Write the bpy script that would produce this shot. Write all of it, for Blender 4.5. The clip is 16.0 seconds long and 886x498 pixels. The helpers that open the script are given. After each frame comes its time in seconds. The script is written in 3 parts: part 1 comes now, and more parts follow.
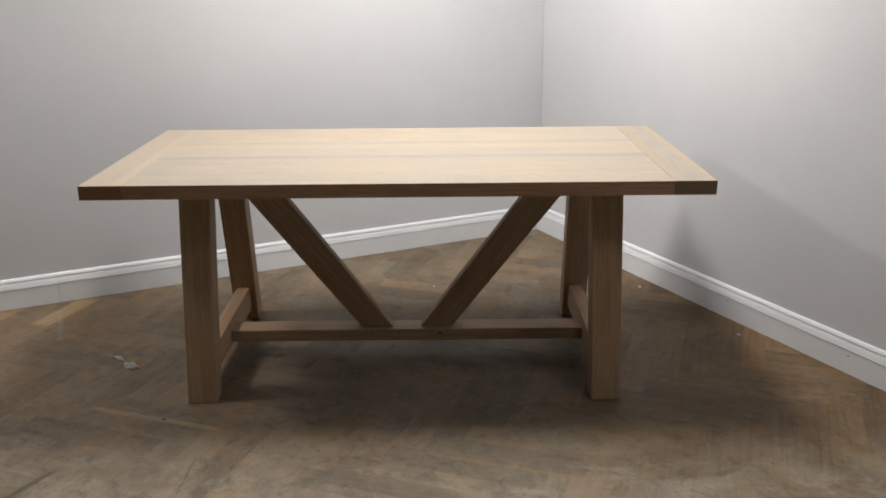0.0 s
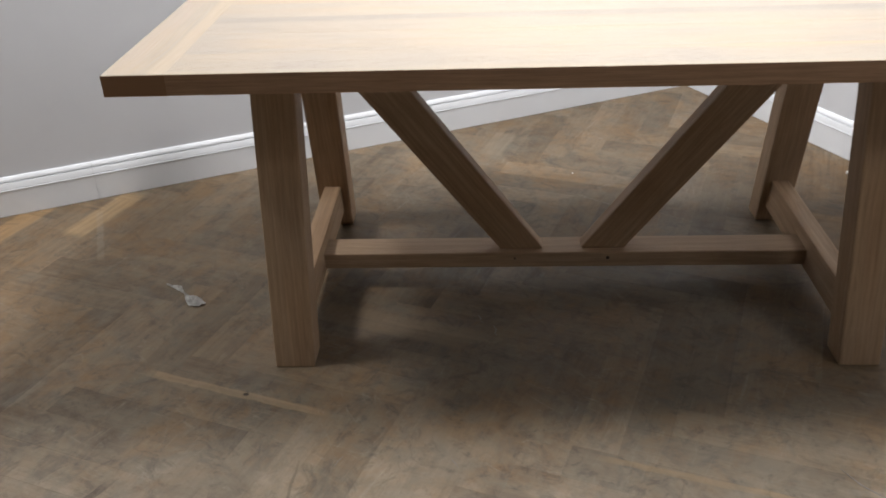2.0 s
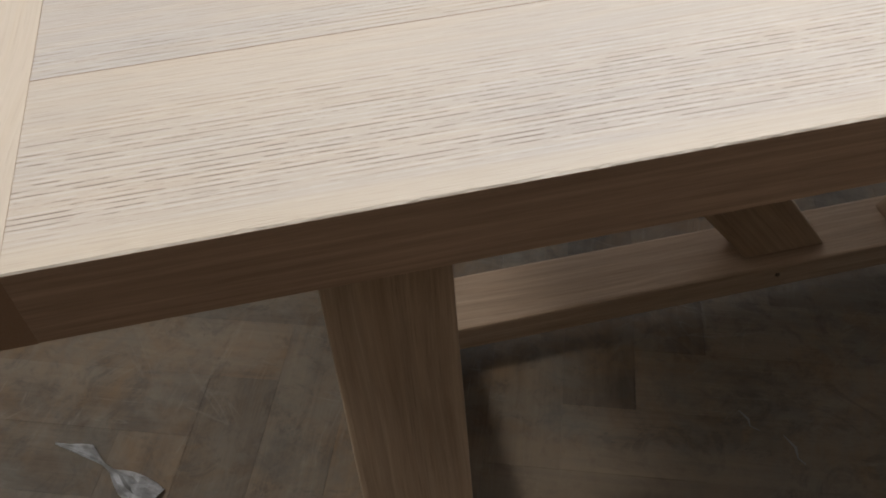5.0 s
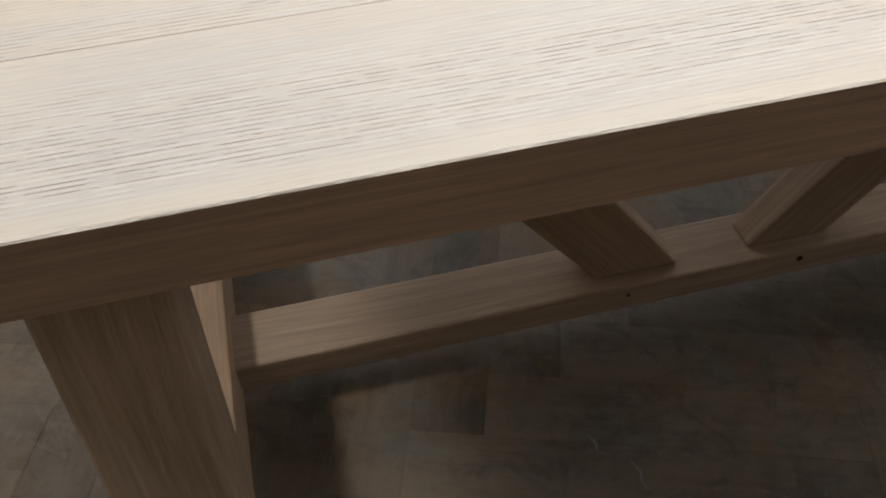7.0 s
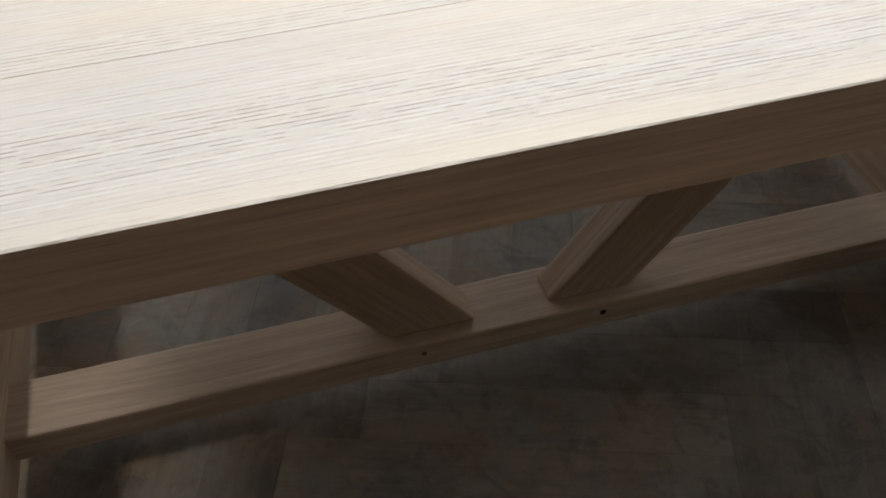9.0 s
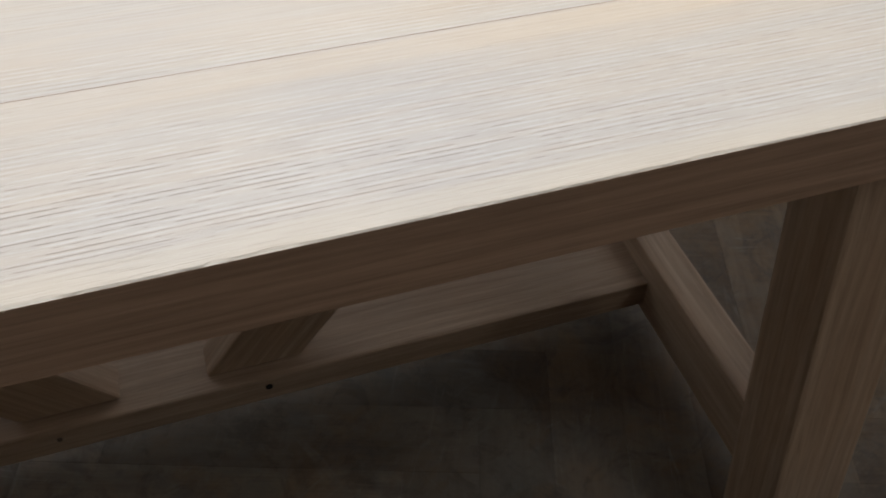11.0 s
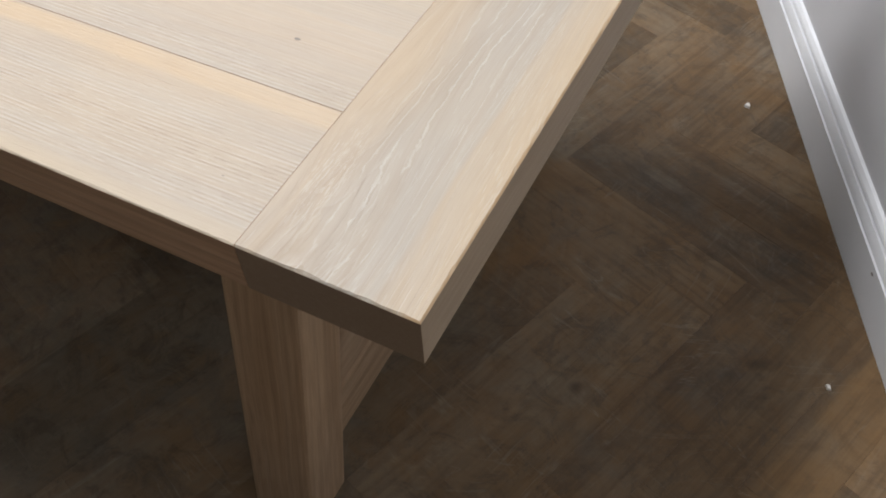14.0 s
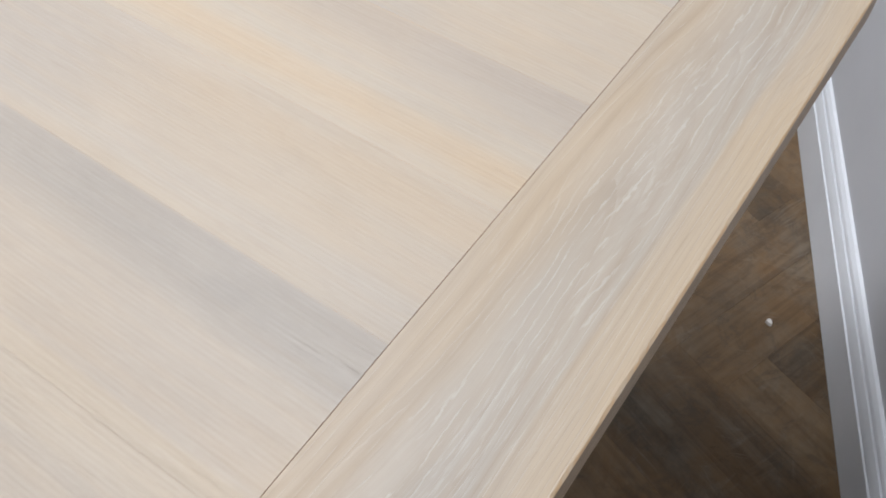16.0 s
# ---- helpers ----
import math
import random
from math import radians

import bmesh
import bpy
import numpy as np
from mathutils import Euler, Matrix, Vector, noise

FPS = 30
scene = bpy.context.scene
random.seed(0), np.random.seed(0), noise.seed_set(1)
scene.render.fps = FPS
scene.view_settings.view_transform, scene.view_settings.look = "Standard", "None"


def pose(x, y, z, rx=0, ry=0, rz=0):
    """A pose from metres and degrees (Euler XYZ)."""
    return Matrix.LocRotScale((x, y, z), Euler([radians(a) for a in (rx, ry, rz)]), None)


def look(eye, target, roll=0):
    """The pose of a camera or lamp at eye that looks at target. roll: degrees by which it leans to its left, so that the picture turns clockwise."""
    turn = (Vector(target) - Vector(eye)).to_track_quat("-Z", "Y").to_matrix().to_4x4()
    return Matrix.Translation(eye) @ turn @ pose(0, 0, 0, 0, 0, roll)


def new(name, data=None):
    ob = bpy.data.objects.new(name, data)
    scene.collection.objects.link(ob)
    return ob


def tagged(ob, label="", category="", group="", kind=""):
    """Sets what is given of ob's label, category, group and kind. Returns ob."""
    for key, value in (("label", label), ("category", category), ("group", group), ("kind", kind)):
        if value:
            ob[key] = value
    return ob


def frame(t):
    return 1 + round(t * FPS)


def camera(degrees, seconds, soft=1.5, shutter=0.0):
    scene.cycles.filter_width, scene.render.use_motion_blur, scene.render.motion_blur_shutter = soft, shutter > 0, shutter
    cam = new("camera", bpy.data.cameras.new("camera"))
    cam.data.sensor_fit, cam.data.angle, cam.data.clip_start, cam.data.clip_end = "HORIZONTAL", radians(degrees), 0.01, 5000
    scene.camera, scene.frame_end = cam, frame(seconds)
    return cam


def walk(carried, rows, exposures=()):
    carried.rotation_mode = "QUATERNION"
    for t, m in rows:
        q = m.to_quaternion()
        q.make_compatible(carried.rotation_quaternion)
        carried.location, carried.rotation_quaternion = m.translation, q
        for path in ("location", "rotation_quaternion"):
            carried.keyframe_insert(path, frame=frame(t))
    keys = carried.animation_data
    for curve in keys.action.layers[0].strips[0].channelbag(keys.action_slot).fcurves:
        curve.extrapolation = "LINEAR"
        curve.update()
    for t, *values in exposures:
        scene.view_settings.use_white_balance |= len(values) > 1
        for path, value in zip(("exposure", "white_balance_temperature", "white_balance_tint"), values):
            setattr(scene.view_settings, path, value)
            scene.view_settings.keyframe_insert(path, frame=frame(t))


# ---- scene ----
cam = camera(53.32, 16.0, soft=1.8, shutter=0.12)
PATH = [
    (0, (1.0987, -2.6111, 1.4071), (1.1022, -1.6600, 1.0983), -0.48),
    (0.5, (1.0997, -2.5702, 1.3984), (1.0989, -1.6256, 1.0701), -0.31),
    (1, (1.0199, -2.3468, 1.3414), (1.0070, -1.4273, 0.9483), 0.69),
    (1.5, (0.8747, -2.0391, 1.3605), (0.8662, -1.1304, 0.9433), -0.02),
    (2, (0.7710, -1.6700, 1.3176), (0.7199, -0.8025, 0.8229), -2.24),
    (2.5, (0.6321, -1.3416, 1.3027), (0.5077, -0.5054, 0.7686), -1.86),
    (3, (0.5055, -0.9742, 1.2758), (0.4463, -0.1824, 0.6679), 0.39),
    (3.5, (0.3960, -0.6353, 1.2331), (0.3076, 0.0972, 0.5581), -4.86),
    (4, (0.2963, -0.3733, 1.1416), (0.3348, 0.3166, 0.4188), -3.10),
    (4.2, (0.2606, -0.3223, 1.0951), (0.3629, 0.3451, 0.3575), -2.41),
    (6.3, (0.2980, -0.2412, 1.0014), (0.4220, 0.4265, 0.2674), -3.62),
    (6.5, (0.3443, -0.2466, 0.9997), (0.4724, 0.4206, 0.2659), -3.43),
    (7, (0.4509, -0.2711, 1.0145), (0.5871, 0.3969, 0.2829), -2.82),
    (7.5, (0.5535, -0.3007, 1.0271), (0.6836, 0.3842, 0.3102), -3.10),
    (8, (0.5990, -0.3199, 1.0267), (0.7434, 0.3728, 0.3200), -2.91),
    (8.2, (0.6310, -0.3164, 1.0249), (0.7783, 0.3798, 0.3224), -3.19),
    (10.5, (0.8991, -0.2455, 1.0129), (1.1082, 0.4044, 0.2823), 1.45),
    (11, (1.0890, -0.2463, 1.0257), (1.3158, 0.4008, 0.2979), 1.52),
    (11.5, (1.3347, -0.2384, 1.0538), (1.5796, 0.4023, 0.3260), 0.61),
    (12, (1.5369, -0.2519, 1.0825), (1.7645, 0.3944, 0.3543), -1.85),
    (12.5, (1.6939, -0.2057, 1.0749), (1.9313, 0.4178, 0.3300), -0.43),
    (13, (1.8338, -0.2035, 1.1006), (1.9197, 0.4129, 0.3179), -0.06),
    (13.3, (1.9173, -0.2234, 1.1198), (1.8683, 0.3809, 0.3245), -1.86),
    (13.5, (1.9966, -0.2412, 1.1375), (1.8419, 0.3468, 0.3436), -2.81),
    (14, (2.0961, -0.2309, 1.1910), (1.7901, 0.3019, 0.4021), -3.30),
    (14.5, (2.1213, -0.2169, 1.2481), (1.7720, 0.2717, 0.4485), -3.58),
    (15, (2.0687, -0.1269, 1.2249), (1.7241, 0.3515, 0.4172), -1.94),
    (15.5, (2.0140, 0.0336, 1.2399), (1.6777, 0.5107, 0.4279), -0.49),
    (16, (1.9950, 0.2152, 1.2368), (1.6592, 0.6975, 0.4277), 0.17),
]
EXPOSURES = [(0, -0.15, 6850, 12), (0.5, -0.03, 6950, 13), (1, 0.28, 6700, 12), (2, 0.22, 6500, 12), (2.5, 0.23, 6420, 10), (3, 0.22, 6350, 10), (3.5, 0.24, 6200, 9), (4, -0.18, 6320, 12),
             (6.5, -0.05, 6220, 10), (8, 0.06, 5900, 8), (10.5, -0.12, 5850, 8), (11, -0.29, 5900, 10), (12, -0.33, 5850, 9), (12.5, -0.20, 5950, 9), (13, -0.15, 6150, 11),
             (13.5, -0.23, 6550, 13), (14, -0.17, 6450, 12), (14.5, -0.07, 6320, 10), (15, -0.27, 6180, 11), (15.5, -0.36, 6140, 11), (16, -0.43, 6130, 12)]
walk(cam, [(t, look(e, g, r)) for t, e, g, r in PATH], EXPOSURES)

# ---- plan of the room and the table ----
KX, KY = 1.645, 2.079                 # the corner of the two walls
A1, A2 = radians(205.3), radians(-63.5)  # along the long wall and the end wall, away from the corner
E1 = Vector((math.cos(A1), math.sin(A1), 0))
E2 = Vector((math.cos(A2), math.sin(A2), 0))
K = Vector((KX, KY, 0))
ROOM_1, ROOM_2, ROOM_H = 7.0, 11.5, 2.6
TL, TW, TH, TT = 1.946, 0.944, 0.770, 0.044   # table length, width, height, top thickness
BREAD = 0.130                                  # width of the cross boards at both ends
LEG_X0, LEG_X1 = 0.2452, 0.3420
LEG_Y, LEG_D, SPLAY = 0.058, 0.082, 0.198

# ---- light ----
world = bpy.data.worlds.new("world")
world.use_nodes = True
world.node_tree.nodes["Background"].inputs[0].default_value = (0.9, 0.95, 1.0, 1)
world.node_tree.nodes["Background"].inputs[1].default_value = 0.05
scene.world = world
# all out of view: first two set from shadow edges, other three added as fill
LAMPS = [((-1.50, 0.28, 2.54), 35.0), ((1.10, 0.43, 2.54), 37.0), ((1.20, 0.92, 2.54), 23.7), ((2.90, -1.40, 2.54), 7.0), ((2.40, -7.50, 2.54), 14.0)]
LAMP_COLOUR = (1.0, 0.975, 0.94)
for at, watts in LAMPS:
    lamp = bpy.data.lights.new("assumed_downlight", "AREA")
    lamp.shape, lamp.size, lamp.energy, lamp.color = "DISK", 0.46, watts, LAMP_COLOUR
    new("assumed_downlight", lamp).matrix_world = look(at, (at[0], at[1], 0))


# ---- materials ----
class Nodes:
    """A small writer of node materials."""

    def __init__(self, name):
        self.material = bpy.data.materials.new(name)
        self.material.use_nodes = True
        self.tree = self.material.node_tree
        self.bsdf = self.tree.nodes["Principled BSDF"]

    def add(self, kind, inputs=(), **settings):
        node = self.tree.nodes.new(kind)
        for key, value in settings.items():
            setattr(node, key, value)
        for key, value in dict(inputs).items():
            self.put(node.inputs[key], value)
        return node

    def put(self, socket, value):
        if hasattr(value, "is_output"):
            self.tree.links.new(value, socket)
        else:
            socket.default_value = value

    def maths(self, what, a, b=0.0, clamp=False):
        return self.add("ShaderNodeMath", {0: a, 1: b}, operation=what, use_clamp=clamp).outputs[0]

    def noise(self, vector, scale, detail=3.0, rough=0.55, distortion=0.0):
        return self.add("ShaderNodeTexNoise", {"Vector": vector, "Scale": scale, "Detail": detail, "Roughness": rough, "Distortion": distortion}).outputs["Fac"]

    def ramp(self, value, low, high, a=0.0, b=1.0):
        return self.add("ShaderNodeMapRange", {0: value, 1: low, 2: high, 3: a, 4: b}).outputs[0]

    def mix(self, fac, a, b, blend="MIX"):
        node = self.add("ShaderNodeMix", data_type="RGBA", blend_type=blend)
        self.put(node.inputs[0], fac)
        for socket, value in ((node.inputs[6], a), (node.inputs[7], b)):
            self.put(socket, (*value, 1.0) if isinstance(value, tuple) and len(value) == 3 else value)
        return node.outputs[2]

    def stretch(self, vector, x, y, z):
        return self.add("ShaderNodeVectorMath", {0: vector, 1: (x, y, z)}, operation="MULTIPLY").outputs[0]

    def finish(self, colour, rough, height=None, strength=0.2, distance=0.002, spec=0.5):
        self.put(self.bsdf.inputs["Base Color"], (*colour, 1.0) if isinstance(colour, tuple) else colour)
        self.put(self.bsdf.inputs["Roughness"], rough)
        self.bsdf.inputs["Specular IOR Level"].default_value = spec
        if height is not None:
            bump = self.add("ShaderNodeBump", {"Strength": strength, "Distance": distance, "Height": height})
            self.put(self.bsdf.inputs["Normal"], bump.outputs[0])
        return self.material


def oak(name, axis, pale, warm, grey, pores=0.5, shear=0.0, limed=0.0, rings=0.5, rough=0.5, lines=0.0, end=1.0, wave=0.045, bands=(), edge_shade=None, contrast=0.0):
    """Brushed oak: the grain runs along the given axis, each piece with its own cut of the tree."""
    n = Nodes(name)
    place = n.add("ShaderNodeTexCoord").outputs["Object"]
    luck = n.add("ShaderNodeObjectInfo").outputs["Random"]
    xyz = n.add("ShaderNodeSeparateXYZ", {0: place})
    order = {"x": (0, 1, 2), "y": (1, 0, 2), "z": (2, 0, 1)}[axis]
    along, side, deep = (xyz.outputs[i] for i in order)
    if shear:
        deep = n.maths("SUBTRACT", deep, n.maths("MULTIPLY", along, shear))
    along = n.maths("ADD", along, n.maths("MULTIPLY", luck, 37.0))
    side = n.maths("ADD", side, n.maths("MULTIPLY", luck, 11.0))
    v = n.add("ShaderNodeCombineXYZ", {0: along, 1: side, 2: deep}).outputs[0]
    wander = n.noise(n.stretch(v, 1.6, 7, 7), 1.0, 2.0)
    bent = n.add("ShaderNodeCombineXYZ", {0: along, 1: n.maths("ADD", side, n.maths("MULTIPLY", wander, wave)), 2: deep}).outputs[0]
    band = n.noise(n.stretch(bent, 0.55, 22, 22), 1.0, 3.0, 0.5)
    streak = n.noise(n.stretch(bent, 5.0, 300, 300), 1.0, 4.0, 0.6)
    fine = n.noise(n.stretch(bent, 28.0, 1300, 1300), 1.0, 2.0, 0.6)
    pore = n.noise(n.stretch(bent, 22.0, 900, 900), 1.0, 2.0, 0.5)
    ring = n.add("ShaderNodeTexWave", {"Vector": n.stretch(bent, 0.35, 1, 1), "Scale": 17.0, "Distortion": 5.0, "Detail": 2.0, "Detail Scale": 1.4}, wave_type="BANDS", bands_direction="Y").outputs["Fac"]
    cloud = n.noise(v, 2.6, 3.0)
    colour = n.mix(n.ramp(band, 0.36, 0.64), pale, warm)
    colour = n.mix(n.maths("MULTIPLY", n.ramp(cloud, 0.42, 0.66), 0.75), colour, grey)
    colour = n.mix(n.maths("MULTIPLY", n.ramp(ring, 0.62, 1.0), 0.45 * rings), colour, warm)
    colour = n.mix(n.ramp(luck, 0.0, 1.0, 0.0, 0.32), colour, grey)
    cross, run = xyz.outputs[order[1]], xyz.outputs[order[0]]
    for y0, y1, x0, soft, tone, weight in bands:
        wavy = n.maths("ADD", cross, n.maths("MULTIPLY", n.maths("SUBTRACT", wander, 0.5), 0.012))
        inside = n.maths("MULTIPLY", n.ramp(wavy, y0, y0 + soft), n.ramp(wavy, y1 - 0.004, y1, 1.0, 0.0))
        inside = n.maths("MULTIPLY", inside, n.ramp(n.maths("ADD", run, n.maths("MULTIPLY", cloud, 0.5)), x0, x0 + 0.5, 0.1, 1.0))
        colour = n.mix(n.maths("MULTIPLY", inside, weight), colour, tone)
    colour = n.mix(n.maths("MULTIPLY", n.ramp(streak, 0.50, 0.72), 0.10), colour, (pale[0] * 0.62, pale[1] * 0.56, pale[2] * 0.5))
    colour = n.mix(n.maths("MULTIPLY", n.ramp(fine, 0.35, 0.7), 0.15), colour, (pale[0] * 0.6, pale[1] * 0.55, pale[2] * 0.5))
    mottle = n.noise(n.stretch(v, 9.0, 24, 24), 1.0, 4.0, 0.6, 0.4)
    colour = n.mix(n.ramp(mottle, 0.36, 0.66, 0.0, 0.22), colour, (pale[0] * 1.10, pale[1] * 1.12, pale[2] * 1.16))
    where = n.ramp(n.noise(n.stretch(v, 0.9, 16, 16), 1.0, 2.0), 0.44, 0.60)
    cuts = n.maths("MULTIPLY", n.ramp(pore, 0.60, 0.68), where)
    colour = n.mix(n.maths("MULTIPLY", cuts, pores), colour, (pale[0] * 0.30, pale[1] * 0.22, pale[2] * 0.16))
    if lines:
        # ridged early wood: thin, nearly parallel cuts in the front board and beside the joint, looser dashes elsewhere
        comb = n.add("ShaderNodeTexWave", {"Vector": n.stretch(bent, 0.25, 1, 1), "Scale": 92.0, "Distortion": 2.3, "Detail": 3.0, "Detail Scale": 0.16, "Detail Roughness": 0.6}, wave_type="BANDS", bands_direction="Y").outputs["Fac"]
        broken = n.ramp(n.noise(n.stretch(bent, 40.0, 360, 360), 1.0, 4.0, 0.75), 0.46, 0.54)
        y = xyz.outputs[1]
        front = n.maths("MULTIPLY", n.ramp(y, 0.008, 0.022), n.ramp(y, 0.075, 0.110, 1.0, 0.25))
        beside = n.maths("MULTIPLY", n.ramp(y, 0.130, 0.132), n.ramp(y, 0.150, 0.165, 0.8, 0.0))
        zone = n.maths("MAXIMUM", n.maths("MAXIMUM", front, beside), n.ramp(n.noise(n.stretch(v, 0.5, 14, 14), 1.0, 2.0), 0.56, 0.66, 0.0, 0.25))
        cuts2 = n.maths("MULTIPLY", n.maths("MULTIPLY", n.ramp(comb, 0.78, 0.98), broken), zone)
        dash = n.maths("MULTIPLY", n.ramp(n.noise(n.stretch(bent, 34.0, 800, 800), 1.0, 1.0, 0.5), 0.60, 0.70), 0.2)
        cuts2 = n.maths("MAXIMUM", cuts2, dash)
        cuts2 = n.maths("MULTIPLY", cuts2, n.ramp(xyz.outputs[0], 0.7, 1.4, 1.0, 0.45))
        cuts2 = n.maths("MULTIPLY", cuts2, n.ramp(n.noise(n.stretch(v, 2.2, 45, 45), 1.0, 3.0), 0.36, 0.58, 0.25, 1.0))
        colour = n.mix(n.maths("MULTIPLY", cuts2, lines), colour, (pale[0] * 0.40, pale[1] * 0.34, pale[2] * 0.30))
        ridge = n.maths("MULTIPLY", n.maths("MULTIPLY", n.ramp(comb, 0.45, 0.15), broken), zone)
        colour = n.mix(n.maths("MULTIPLY", ridge, 0.28), colour, (0.52, 0.495, 0.455))
        cuts = n.maths("MAXIMUM", cuts, cuts2)
    if limed:
        comb = n.add("ShaderNodeTexWave", {"Vector": n.stretch(bent, 0.30, 1, 1), "Scale": 46.0, "Distortion": 5.0, "Detail": 4.0, "Detail Scale": 1.6, "Detail Roughness": 0.65}, wave_type="BANDS", bands_direction="Y").outputs["Fac"]
        whole = n.ramp(n.noise(n.stretch(bent, 14.0, 170, 170), 1.0, 3.0, 0.7), 0.43, 0.56)
        middle = n.maths("MULTIPLY", n.ramp(cross, 1.832, 1.860), n.ramp(cross, 1.895, 1.930, 1.0, 0.15))
        vein = n.maths("MULTIPLY", n.maths("MULTIPLY", n.ramp(comb, 0.91, 1.0), whole), middle)
        flow = n.ramp(n.noise(n.stretch(bent, 5.0, 34, 34), 1.0, 2.0), 0.52, 0.60)
        fleck = n.maths("MULTIPLY", n.ramp(n.noise(n.stretch(bent, 60.0, 900, 900), 1.0, 1.0, 0.5), 0.56, 0.66), flow)
        fleck = n.maths("MULTIPLY", fleck, n.ramp(cross, 0.5, 1.0, 0.0, 0.5))
        swell = n.add("ShaderNodeVectorMath", {0: n.add("ShaderNodeCombineXYZ", {0: n.ramp(cross, 1.820, 1.838, -1.0, 0.0), 1: n.ramp(run, 0.010, 0.075, -1.0, 0.0), 2: 0.0}).outputs[0]}, operation="LENGTH").outputs["Value"]
        swell = n.maths("MAXIMUM", swell, n.add("ShaderNodeVectorMath", {0: n.add("ShaderNodeCombineXYZ", {0: n.ramp(cross, 1.838, 1.856), 1: n.ramp(run, 0.075, 0.140), 2: 0.0}).outputs[0]}, operation="LENGTH").outputs["Value"])
        hatch = n.maths("MULTIPLY", n.ramp(n.noise(n.stretch(v, 130.0, 1000, 1000), 1.0, 1.0, 0.5), 0.52, 0.62), n.ramp(swell, 0.5, 0.95, 1.0, 0.0))
        fleck = n.maths("MAXIMUM", fleck, n.maths("MULTIPLY", hatch, n.ramp(cross, 0.5, 1.0, 0.0, 0.7)))
        vein = n.maths("MAXIMUM", vein, fleck)
        # flame figure: nested arches that run out along both sides of the board
        off = n.maths("DIVIDE", n.maths("SUBTRACT", cross, 1.866), 0.050)
        drift = n.noise(n.stretch(v, 1.7, 10, 10), 1.0, 3.0, 0.45, 0.2)
        phase = n.maths("ADD", n.maths("ADD", n.maths("MULTIPLY", run, 7.0), n.maths("MULTIPLY", n.maths("MULTIPLY", off, off), 4.5)), n.maths("MULTIPLY", drift, 11.0))
        rise = n.maths("FRACT", phase)
        ripple = n.maths("PINGPONG", phase, 1.0)
        figure = n.ramp(n.noise(n.stretch(v, 3.0, 12, 12), 1.0, 2.0), 0.40, 0.58, 0.25, 1.0)
        there = n.ramp(cross, 0.5, 1.0, 0.0, 1.0)
        colour = n.mix(n.maths("MULTIPLY", n.maths("MULTIPLY", n.maths("MULTIPLY", n.ramp(ripple, 0.15, 0.9), n.ramp(n.maths("ABSOLUTE", off), 0.6, 1.2, 1.0, 0.22)), figure), n.maths("MULTIPLY", there, 0.55)), colour, (0.285, 0.225, 0.160))
        line = n.maths("MULTIPLY", n.maths("MULTIPLY", n.ramp(rise, 0.0, 0.16, 1.0, 0.0), whole), n.maths("MULTIPLY", figure, there))
        colour = n.mix(n.maths("MULTIPLY", n.ramp(rise, 0.80, 1.0, 0.0, 0.32), n.maths("MULTIPLY", figure, there)), colour, (0.27, 0.225, 0.175))
        vein = n.maths("MAXIMUM", vein, n.maths("MULTIPLY", line, 0.9))
        colour = n.mix(n.maths("MULTIPLY", vein, limed), colour, (0.56, 0.555, 0.54))
        cuts = n.maths("MAXIMUM", cuts, n.maths("MULTIPLY", vein, 0.5))
    if edge_shade:
        # side faces turn browner: their dim, floor-warmed light is put into the colour
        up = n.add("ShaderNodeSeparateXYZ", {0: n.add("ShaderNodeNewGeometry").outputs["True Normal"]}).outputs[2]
        colour = n.mix(n.ramp(n.maths("ABSOLUTE", up), 0.3, 0.66, 0.9, 0.0), colour, n.mix(band, edge_shade, (edge_shade[0] * 0.75, edge_shade[1] * 0.70, edge_shade[2] * 0.65)))
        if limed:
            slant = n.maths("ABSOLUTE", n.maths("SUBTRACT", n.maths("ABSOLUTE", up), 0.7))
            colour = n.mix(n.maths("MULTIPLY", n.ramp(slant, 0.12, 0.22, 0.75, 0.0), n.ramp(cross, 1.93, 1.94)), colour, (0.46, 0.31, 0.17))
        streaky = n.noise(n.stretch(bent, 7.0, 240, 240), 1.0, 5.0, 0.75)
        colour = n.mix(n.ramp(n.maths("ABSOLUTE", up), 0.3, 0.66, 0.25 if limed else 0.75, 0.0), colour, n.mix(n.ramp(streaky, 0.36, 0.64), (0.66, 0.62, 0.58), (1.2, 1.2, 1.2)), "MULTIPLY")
    if contrast:
        streaky = n.noise(n.stretch(bent, 4.0, 130, 130), 1.0, 6.0, 0.78)
        colour = n.mix(contrast, colour, n.mix(n.ramp(streaky, 0.34, 0.66), (0.62, 0.57, 0.53), (1.18, 1.18, 1.18)), "MULTIPLY")
    if end < 1.0:
        facing = n.add("ShaderNodeSeparateXYZ", {0: n.add("ShaderNodeNewGeometry").outputs["True Normal"]}).outputs["xyz".index(axis)]
        cut_end = n.mix(fine, (pale[0] * end, pale[1] * end * 0.80, pale[2] * end * 0.66), (pale[0] * end * 0.72, pale[1] * end * 0.56, pale[2] * end * 0.46))
        cut_end = n.mix(n.ramp(cross, 0.5, 1.0, 0.0, 1.0), n.mix(1.0, cut_end, (1.0, 0.84, 0.72), "MULTIPLY"), n.mix(1.0, cut_end, (0.76, 0.78, 0.80), "MULTIPLY"))
        colour = n.mix(n.ramp(n.maths("ABSOLUTE", facing), 0.7, 0.9), colour, cut_end)
    height = n.maths("SUBTRACT", n.maths("MULTIPLY", streak, 0.5), n.maths("ADD", n.maths("MULTIPLY", cuts, 0.9), n.maths("MULTIPLY", fine, 0.3)))
